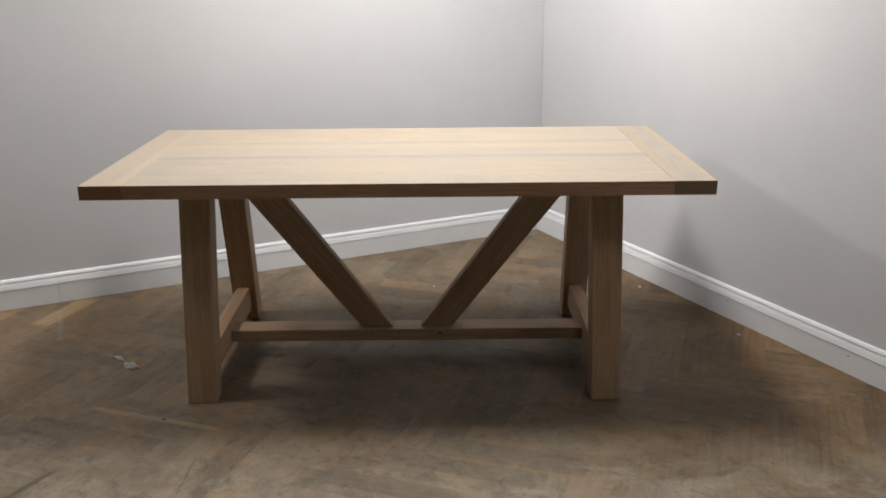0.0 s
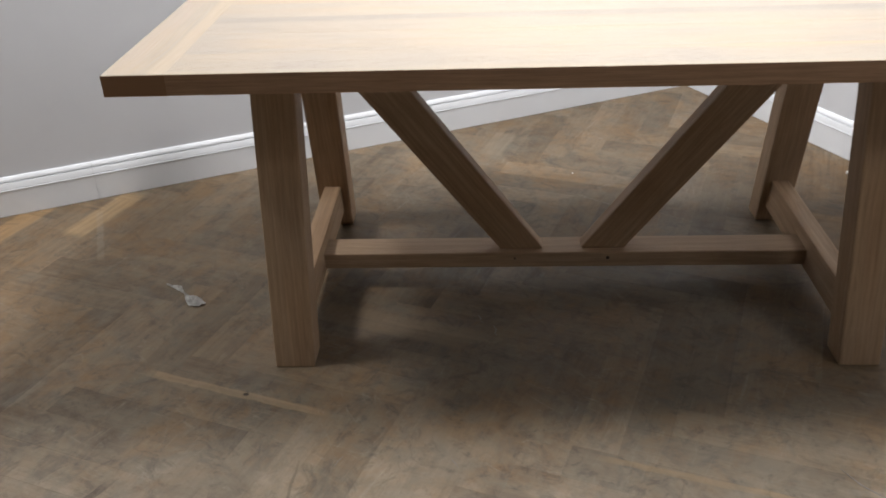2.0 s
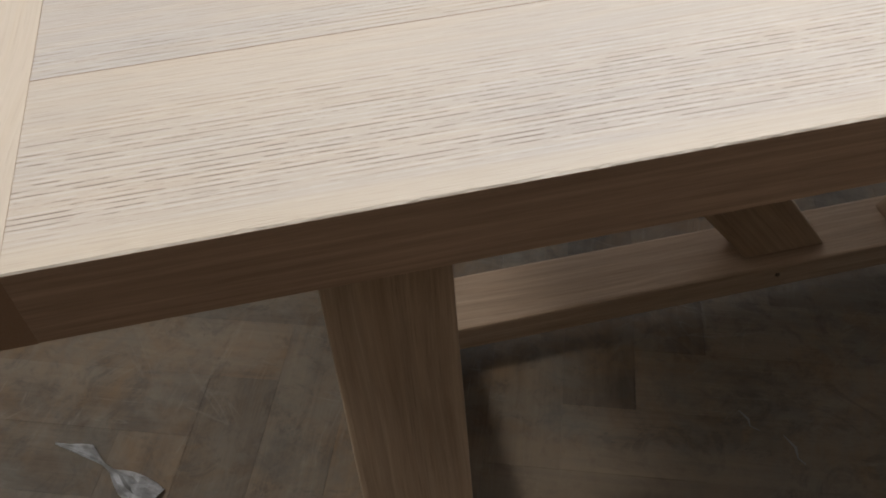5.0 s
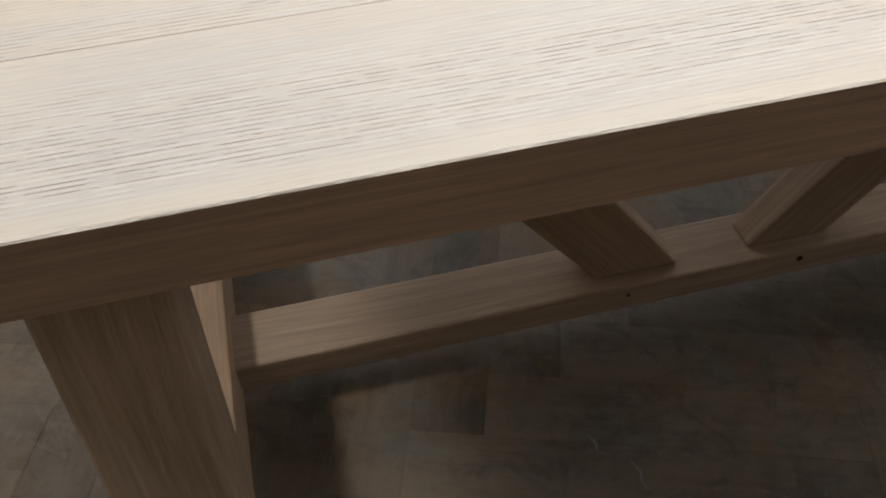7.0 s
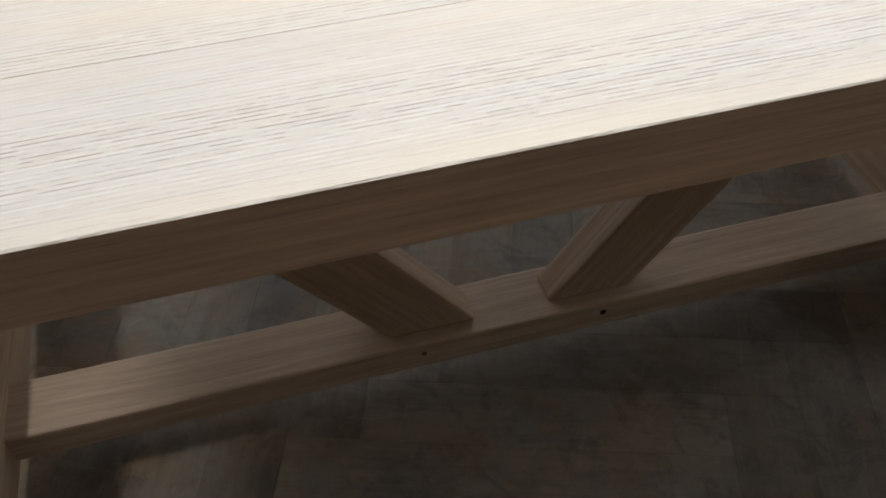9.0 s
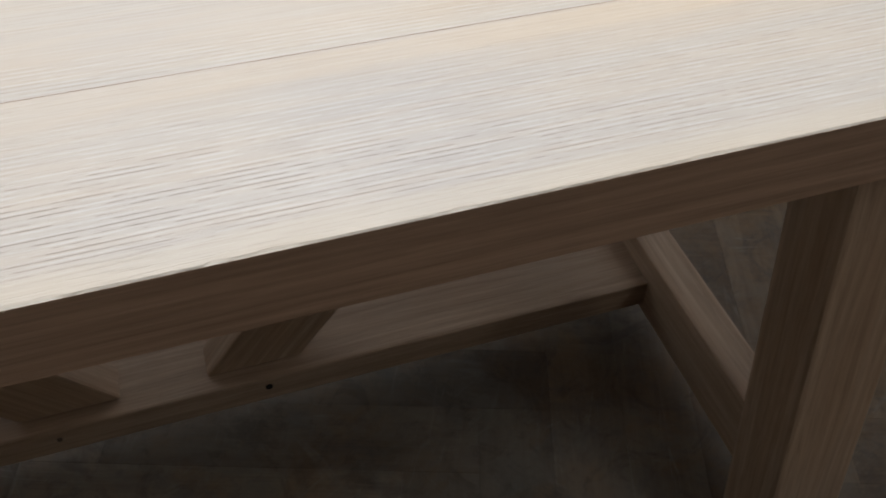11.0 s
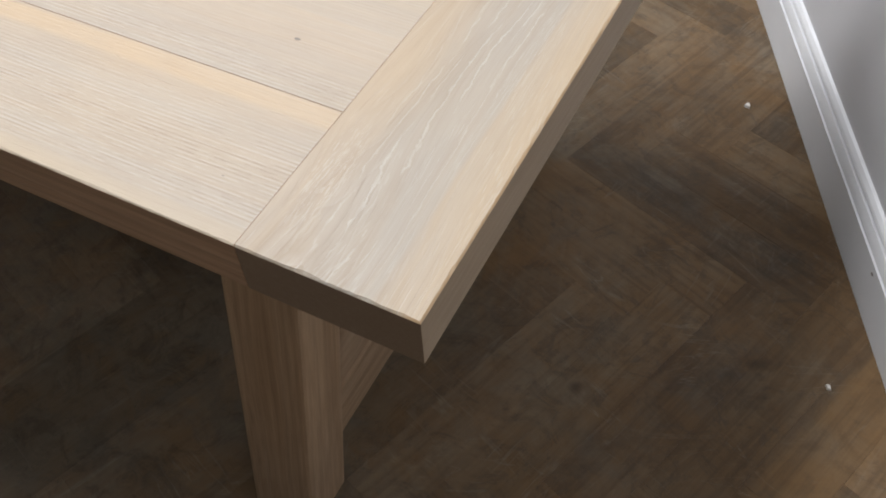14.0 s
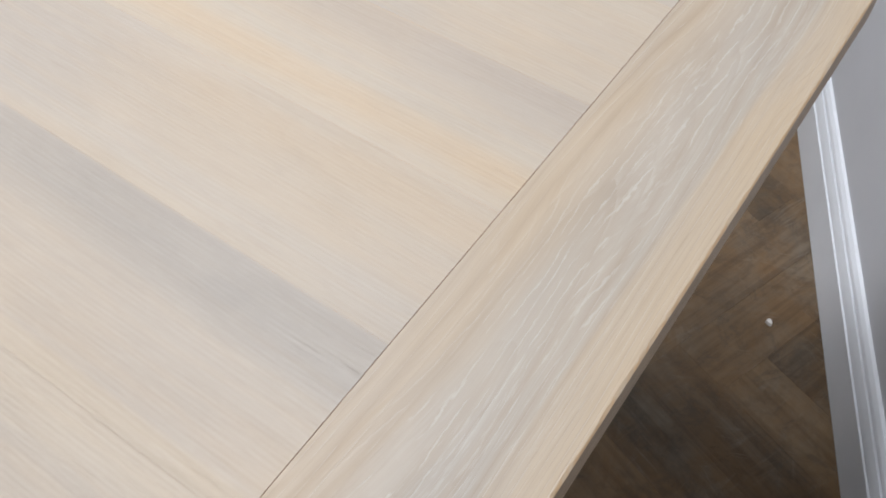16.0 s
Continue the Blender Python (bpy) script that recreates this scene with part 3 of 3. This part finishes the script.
room_block("ceiling", -T, ROOM_1 + T, -T, ROOM_2 + T, ROOM_H, ROOM_H + 0.1, ceiling_paint, "plain unseen ceiling, darkened to cut bounced light, with assumed round downlights", "ceiling")

BB_T = 0.018
PROFILE = [(BB_T, 0.0016), (BB_T, 0.0890), (BB_T + 0.0020, 0.0905), (BB_T + 0.0016, 0.0925), (BB_T - 0.0016, 0.0932), (BB_T - 0.0016, 0.0950), (BB_T - 0.0002, 0.0958),
           (BB_T - 0.0024, 0.1055), (BB_T - 0.0056, 0.1150), (BB_T - 0.0110, 0.1156), (BB_T - 0.0110, 0.1196), (BB_T - 0.0066, 0.1204), (BB_T - 0.0085, 0.1265), (BB_T - 0.0130, 0.1330), (0.0, 0.1345)]


def baseboard(start, end, place, label):
    """A moulded skirting board: plain face, beaded band, groove and rounded top. place(distance, proud, z)."""
    bm = bmesh.new()
    rows = [[bm.verts.new(place(s, d, z)) for d, z in [*PROFILE, (0.0, 0.0)]] for s in (start, end)]
    count = len(rows[0])
    for i in range(count):
        j = (i + 1) % count
        bm.faces.new((rows[0][i], rows[0][j], rows[1][j], rows[1][i]))
    bm.faces.new(rows[0])
    bm.faces.new(rows[1][::-1])
    return tagged(mesh_object("baseboard", bm, trim_paint), label, "baseboard", group="baseboards of the room", kind="structure")


JOINT = 2.455
boards = [
    baseboard(BB_T, JOINT - 0.0006, lambda s, d, z: room_point(s, d, z), "white satin moulded baseboard with a grooved top, along the long wall"),
    baseboard(JOINT + 0.0006, ROOM_1, lambda s, d, z: room_point(s, d + 0.0008, z), "white satin moulded baseboard, butt-jointed and chipped at the bead"),
    baseboard(0.0, ROOM_2, lambda s, d, z: room_point(d, s, z), "white satin moulded baseboard with scuff marks along the end wall"),
    baseboard(BB_T, ROOM_2, lambda s, d, z: room_point(ROOM_1 - d, s, z), "white satin moulded baseboard"),
    baseboard(BB_T, ROOM_1 - BB_T, lambda s, d, z: room_point(s, ROOM_2 - d, z), "white satin moulded baseboard"),
]


def scuff(board, at, along, length, height):
    """A small dark scrape on the face of a baseboard."""
    bm = disc(0, 0, 0, length, 0.0006, 10, 0.35, height / length)
    bm.transform(Matrix.Translation(at) @ Matrix.Rotation(along, 4, "Z") @ Matrix.Rotation(radians(90), 4, "X"))
    part("scuff", bm, scuff_mat, board, "dark scrape in the white paint")


def on_wall(s, z, end_wall):
    p = room_point(BB_T - 0.0002, s, z) if end_wall else room_point(s, BB_T - 0.0002, z)
    return p


scuff(boards[2], on_wall(2.05, 0.068, True), A2, 0.009, 0.003)
scuff(boards[2], on_wall(1.46, 0.075, True), A2, 0.005, 0.004)
scuff(boards[2], on_wall(2.38, 0.050, True), A2, 0.007, 0.002)
scuff(boards[1], on_wall(2.52, 0.084, False), A1 + math.pi, 0.007, 0.004)
scuff(boards[0], on_wall(1.90, 0.020, False), A1 + math.pi, 0.004, 0.003)

# ---- a pale panel on the long wall ----
def outline(corners, inset, radius, steps=6):
    """The corners of a quad, drawn in by an inset and rounded."""
    mid = sum((Vector(c) for c in corners), Vector((0, 0))) / 4
    points = []
    for i, c in enumerate(corners):
        c, before, after = Vector(c), Vector(corners[i - 1]), Vector(corners[(i + 1) % 4])
        c = c + (mid - c).normalized() * inset * 1.4
        p, q = c + (before - c).normalized() * radius, c + (after - c).normalized() * radius
        for k in range(steps + 1):
            f = k / steps
            points.append(p * (1 - f) ** 2 + c * 2 * f * (1 - f) + q * f * f)
    return points


def wall_panel():
    panel = tagged(new("wall_panel"), "translucent pale plastic panel with a white rounded rim on the wall", "wall panel")
    corners = [(2.824, 0.535), (2.915, 0.255), (3.16, 0.255), (3.16, 0.535)]
    outer, inner = outline(corners, 0.0, 0.035), outline(corners, 0.009, 0.028)
    bm = bmesh.new()
    loops = [[bm.verts.new(room_point(a, d, z)) for a, z in ring] for ring, d in ((outer, 0.001), (outer, 0.010), (inner, 0.013), (inner, 0.001))]
    for i in range(4):
        for k in range(len(outer)):
            j = (k + 1) % len(outer)
            bm.faces.new((loops[i][k], loops[i][j], loops[(i + 1) % 4][j], loops[(i + 1) % 4][k]))
    part("rim", bm, trim_paint, panel, "white rounded rim")
    bm = bmesh.new()
    front, back = ([bm.verts.new(room_point(a, d, z)) for a, z in outline(corners, 0.0085, 0.028)] for d in (0.005, 0.002))
    bm.faces.new(front)
    bm.faces.new(back[::-1])
    for k in range(len(front)):
        j = (k + 1) % len(front)
        bm.faces.new((front[k], back[k], back[j], front[j]))
    part("sheet", bm, wall_paint, panel, "pale grey sheet")


wall_panel()

# ---- ceiling lights, assumed: none of these fittings is in view ----
for (lx, ly, lz), watts in LAMPS:
    light = tagged(new("assumed_ceiling_light"), "assumed round white recessed ceiling downlight, out of view, switched on", "ceiling light", group="ceiling downlights")
    light.location = (lx, ly, ROOM_H)
    bm = bmesh.new()
    profile = [(0.235, 0.0), (0.265, 0.0), (0.265, -0.008), (0.255, -0.014), (0.235, -0.010)]
    loops = [[bm.verts.new((r * math.cos(2 * math.pi * i / 32), r * math.sin(2 * math.pi * i / 32), z)) for i in range(32)] for r, z in profile]
    for a in range(5):
        for i in range(32):
            bm.faces.new((loops[a][i], loops[a][(i + 1) % 32], loops[(a + 1) % 5][(i + 1) % 32], loops[(a + 1) % 5][i]))
    part("frame", bm, lamp_rim_mat, light, "white round lamp rim")
    part("diffuser", disc(0, 0, -0.008, 0.235, 0.006, 32), lamp_glow, light, "glowing round diffuser")

# ---- the table ----
table = tagged(new("dining_table"), "pale limed oak trestle dining table with splayed legs and V braces", "table")


def mirrored(x0, x1):
    return TL - x1, TL - x0


# planks of the top, with a clear joint behind the front one
JOINTS = [0.0, 0.130, 0.281, 0.416, 0.540, 0.664, 0.800, TW]
tabletop = part("tabletop", block(0.02, TL - 0.02, 0.02, TW - 0.02, TH - TT + 0.003, TH - 0.0014), oak_beam, table, "limed oak tabletop of planks between two cross boards")
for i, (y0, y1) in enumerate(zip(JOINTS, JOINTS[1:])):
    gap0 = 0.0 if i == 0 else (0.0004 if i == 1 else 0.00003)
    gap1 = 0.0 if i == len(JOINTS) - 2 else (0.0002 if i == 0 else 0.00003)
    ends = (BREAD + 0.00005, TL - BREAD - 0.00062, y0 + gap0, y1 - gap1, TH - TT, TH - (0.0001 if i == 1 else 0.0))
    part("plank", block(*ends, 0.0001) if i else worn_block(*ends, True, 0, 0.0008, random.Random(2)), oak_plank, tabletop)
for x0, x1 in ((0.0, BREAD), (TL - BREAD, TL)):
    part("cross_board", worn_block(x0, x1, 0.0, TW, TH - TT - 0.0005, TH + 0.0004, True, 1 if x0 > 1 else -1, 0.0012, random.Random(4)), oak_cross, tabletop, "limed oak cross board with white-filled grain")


def leg_mesh(x0, x1, front):
    top = TH - TT - 0.0005
    wide = 0.0030
    y0, y1 = (LEG_Y, LEG_Y + LEG_D) if front else (TW - LEG_Y - LEG_D, TW - LEG_Y)
    lean = SPLAY * top if front else -SPLAY * top
    return hexa([(x0, y0, 0), (x1, y0, 0), (x1, y1, 0), (x0, y1, 0)], [(x0 - wide, y0 + lean, top), (x1 + wide, y0 + lean, top), (x1 + wide, y1 + lean, top), (x0 - wide, y1 + lean, top)], 0.005, 2)


for x0, x1 in ((LEG_X0, LEG_X1), mirrored(LEG_X0, LEG_X1)):
    part("leg", leg_mesh(x0, x1, True), oak_leg, table)
    part("leg", leg_mesh(x0, x1, False), oak_leg_rear, table)
RAIL_Z0, RAIL_Z1 = 0.052, 0.149
for x0, x1 in ((0.2673, 0.3190), mirrored(0.2690, 0.3207)):
    y0, y1 = LEG_Y + LEG_D - 0.02, TW - LEG_Y - LEG_D + 0.02
    part("cross_rail", block(x0, x1, y0, y1, RAIL_Z0, RAIL_Z1, 0.004), oak_rail, table, "oak rail joining front and rear legs")
S_Y0, S_Y1, S_Z0, S_Z1 = 0.422, 0.512, 0.065, 0.110
stretcher = part("stretcher", block(0.31, TL - 0.31, S_Y0, S_Y1, S_Z0, S_Z1, 0.004), oak_beam, table, "long oak stretcher with two screw holes")
for hx, hole_size, fill in ((0.844, 0.0036, plug_mat), (1.096, 0.0050, hole_mat)):
    bm = disc(0, 0, 0, hole_size, 0.0015, 12)
    bm.transform(Matrix.Translation((hx, S_Y0 - 0.0004, 0.093)) @ Matrix.Rotation(radians(90), 4, "X"))
    part("screw_hole", bm, fill, stretcher, "dark countersunk screw hole")

B_Y0, B_Y1, LEAN = 0.445, 0.495, 0.763
for side in (1, -1):
    top = TH - TT - 0.0005
    rise = top - S_Z1
    xs = (0.804, 0.922)
    spread = (-0.011, 0.011)     # a little wider under the top
    low = [(xs[0], B_Y0), (xs[1], B_Y0), (xs[1], B_Y1), (xs[0], B_Y1)]
    pts = [(x, y, S_Z1) for x, y in low], [(x - LEAN * rise + spread[i in (1, 2)], y, top) for i, (x, y) in enumerate(low)]
    if side < 0:
        pts = tuple([(TL - x, y, z) for x, y, z in q] for q in pts)
    base = Matrix.Translation((pts[0][0][0], B_Y0, S_Z1)) @ Matrix.Rotation(-math.atan2(1, -LEAN * side), 4, "Y")
    inv = base.inverted()
    bm = hexa([inv @ Vector(q) for q in pts[0]], [inv @ Vector(q) for q in pts[1]], 0.005)
    brace = part("brace", bm, oak_beam, table, "slanting oak brace from stretcher to tabletop")
    brace.matrix_basis = base
for kx, ky, kr in ((1.743, 0.183, 0.0030), (1.775, 0.045, 0.0010), (1.928, 0.180, 0.0012)):
    part("knot", disc(kx, ky, TH - 0.0010, kr, 0.00115, 12, 0.25, 0.6), knot_mat, tabletop, "small grey knot")

# ---- things on the floor ----
def scrap():
    """A torn, twisted strip of clear film lying on the boards."""
    a, b = Vector((-0.152, 0.448)), Vector((-0.017, 0.337))
    run, cross = (b - a), Vector((0.65, 0.76))
    rng = random.Random(5)
    bm = bmesh.new()
    rows = []
    # half widths on both sides: a torn tail that flares to one side, a twisted neck and a crumpled body
    widths = [(0.001, 0.001), (0.003, 0.005), (0.004, 0.010), (0.004, 0.014), (0.003, 0.007), (0.002, 0.002), (0.004, 0.003), (0.012, 0.010), (0.018, 0.015), (0.019, 0.019), (0.015, 0.020), (0.006, 0.017)]
    for i, (low, high) in enumerate(widths):
        f = i / (len(widths) - 1)
        mid = a + run * f + cross * 0.006 * math.sin(5 * f)
        row = []
        for s in (-1, -0.66, -0.33, 0, 0.33, 0.66, 1):
            crumple = rng.random() * (0.007 if i > 5 else 0.004) + (0.008 * rng.random() if i > 7 and s > 0.3 else 0.0)
            row.append(bm.verts.new((*(mid + cross * (low if s < 0 else high) * s), 0.0012 + crumple)))
        rows.append(row)
    for r0, r1 in zip(rows, rows[1:]):
        for i in range(6):
            bm.faces.new((r0[i], r0[i + 1], r1[i + 1], r1[i]))
    lower = bmesh.ops.extrude_face_region(bm, geom=list(bm.faces))
    for q in lower["geom"]:
        if isinstance(q, bmesh.types.BMVert):
            q.co.z -= 0.0007
    return bm


tagged(mesh_object("plastic_scrap", scrap(), film_mat), "torn crumpled strip of clear plastic film on the floor", "plastic scrap")
for sx, sy, sr in ((2.003, 1.136, 0.007), (2.275, 0.590, 0.005), (1.07, 1.17, 0.003)):
    crumb = mesh_object("plaster_crumb", disc(sx, sy, 0.0, sr, sr * 0.8, 9, 0.3, 0.7, sx), crumb_mat)
    tagged(crumb, "tiny white plaster crumb on the wooden floor", "plaster crumb", group="plaster crumbs on the floor")


def smear(points, width):
    """A thin dried streak along a run of points."""
    bm = bmesh.new()
    rng = random.Random(len(points) * 31 + int(points[0][0] * 900))
    rows = []
    for i, (x, y) in enumerate(points):
        px, py = points[min(i + 1, len(points) - 1)]
        qx, qy = points[max(i - 1, 0)]
        d = Vector((px - qx, py - qy)).normalized()
        w = width * (0.25 + rng.random()) * (0.3 if i in (0, len(points) - 1) else 1)
        rows.append([(x - d.y * w, y + d.x * w), (x + d.y * w, y - d.x * w)])
    low = [[bm.verts.new((*c, 0.0)) for c in r] for r in rows]
    top = [[bm.verts.new((*c, 0.0008)) for c in r] for r in rows]
    for i in range(len(rows) - 1):
        bm.faces.new((top[i][0], top[i][1], top[i + 1][1], top[i + 1][0]))
        bm.faces.new((low[i][0], top[i][0], top[i + 1][0], low[i + 1][0]))
        bm.faces.new((low[i][1], low[i + 1][1], top[i + 1][1], top[i][1]))
    return bm


for run, width in (([(0.783, 0.236), (0.790, 0.215), (0.786, 0.200), (0.791, 0.190)], 0.0018), ([(0.744, 0.283), (0.750, 0.268), (0.748, 0.258), (0.757, 0.248)], 0.0018),
                   ([(1.49, -0.29), (1.515, -0.335), (1.54, -0.36), (1.55, -0.37)], 0.0018), ([(1.58, -0.375), (1.60, -0.395), (1.64, -0.40), (1.66, -0.405)], 0.0018),
                   ([(0.69, -0.265), (0.70, -0.28), (0.703, -0.29)], 0.0018), ([(0.455, -0.255), (0.447, -0.268), (0.44, -0.285)], 0.0018)):
    tagged(mesh_object("paint_smear", smear(run, width), smear_mat), "thin dried whitish smear on the floorboards", "paint smear", group="smears on the floor")
for kx, ky, kr in ((0.196, -0.045, 0.008),):
    part("knot", disc(kx, ky, -0.0002, kr, 0.0008, 14, 0.3, 0.7), floor_knot_mat, floor, "dark knot in a floorboard")

# ---- floorboards ----
BW, BN = 0.0985, 5
TURN = radians(70.7)
U = Vector((math.cos(TURN), math.sin(TURN), 0))
W_ = Vector((math.sin(TURN), -math.cos(TURN), 0))
U0, W0 = 0.1075, 0.08


def board_box(length):
    """One board along x from 0, with eased top edges and a hair of a joint around it."""
    g, c = 0.00004, 0.0002
    bm = bmesh.new()
    rings = []
    for inset, z in ((g, -0.012), (g, -0.0004), (g + c, 0.0)):
        rings.append([bm.verts.new(q) for q in ((inset, inset, z), (length - inset, inset, z), (length - inset, BW - inset, z), (inset, BW - inset, z))])
    for a, b in zip(rings, rings[1:]):
        for i in range(4):
            bm.faces.new((a[i], a[(i + 1) % 4], b[(i + 1) % 4], b[i]))
    bm.faces.new(rings[-1])
    return bm


def floor_matrix(v, u, upright):
    """The pose of a board whose lower left corner lies at (v, u) of the pattern."""
    at = W_ * (v * BW + W0) + U * (u * BW + U0)
    if upright:   # runs along U, its width along W
        at = at + W_ * BW
        m = Matrix((U, -W_, Vector((0, 0, 1)))).transposed()
    else:
        m = Matrix((W_, U, Vector((0, 0, 1)))).transposed()
    return Matrix.Translation(at) @ m.to_4x4()


bm = board_box(BN * BW)
bmesh.ops.recalc_face_normals(bm, faces=bm.faces)
board_data = bpy.data.meshes.new("floorboard")
bm.to_mesh(board_data)
bm.free()
board_data.materials.append(floor_wood)
spots = []
for i in range(-90, 91):
    for m in range(-12, 13):
        spots.append((i + 2 * BN * m, i, False))
        spots.append((i, i + 1 + 2 * BN * m, True))
rest = bmesh.new()
for v, u, upright in spots:
    m = floor_matrix(v, u, upright)
    corners = [m @ Vector(q) for q in ((0, 0, 0), (BN * BW, 0, 0), (BN * BW, BW, 0), (0, BW, 0))]
    ab = [((c - K).dot(E1), (c - K).dot(E2)) for c in corners]
    if max(a for a, b in ab) < 0 or max(b for a, b in ab) < 0 or min(a for a, b in ab) > ROOM_1 or min(b for a, b in ab) > ROOM_2:
        continue
    inside = min(a for a, b in ab) > -0.05 and min(b for a, b in ab) > -0.05 and max(a for a, b in ab) < ROOM_1 + 0.05 and max(b for a, b in ab) < ROOM_2 + 0.05
    mid = sum(corners, Vector()) / 4
    near = -0.95 < mid.x < 2.75 and -0.95 < mid.y < 2.2
    if near and inside:
        ob = new("floorboard", board_data)
        ob.parent, ob.matrix_basis = floor, m
        continue
    bm = board_box(BN * BW)
    bm.transform(m)
    for normal, point in ((-E1, K - E1 * 0.05), (-E2, K - E2 * 0.05), (E1, K + E1 * (ROOM_1 + 0.05)), (E2, K + E2 * (ROOM_2 + 0.05))):
        bmesh.ops.bisect_plane(bm, geom=list(bm.verts) + list(bm.edges) + list(bm.faces), plane_co=point, plane_no=normal, clear_outer=True)
    if not bm.faces:
        bm.free()
        continue
    if near:
        bm.transform(m.inverted())
        ob = part("floorboard", bm, floor_wood, floor)
        ob.matrix_basis = m
    else:
        data = bpy.data.meshes.new("scratch")
        bm.to_mesh(data)
        bm.free()
        rest.from_mesh(data)
        bpy.data.meshes.remove(data)
ob = part("floorboards_beyond", rest, floor_wood, floor, "worn oak herringbone boards")
ob["kind"] = "stuff"
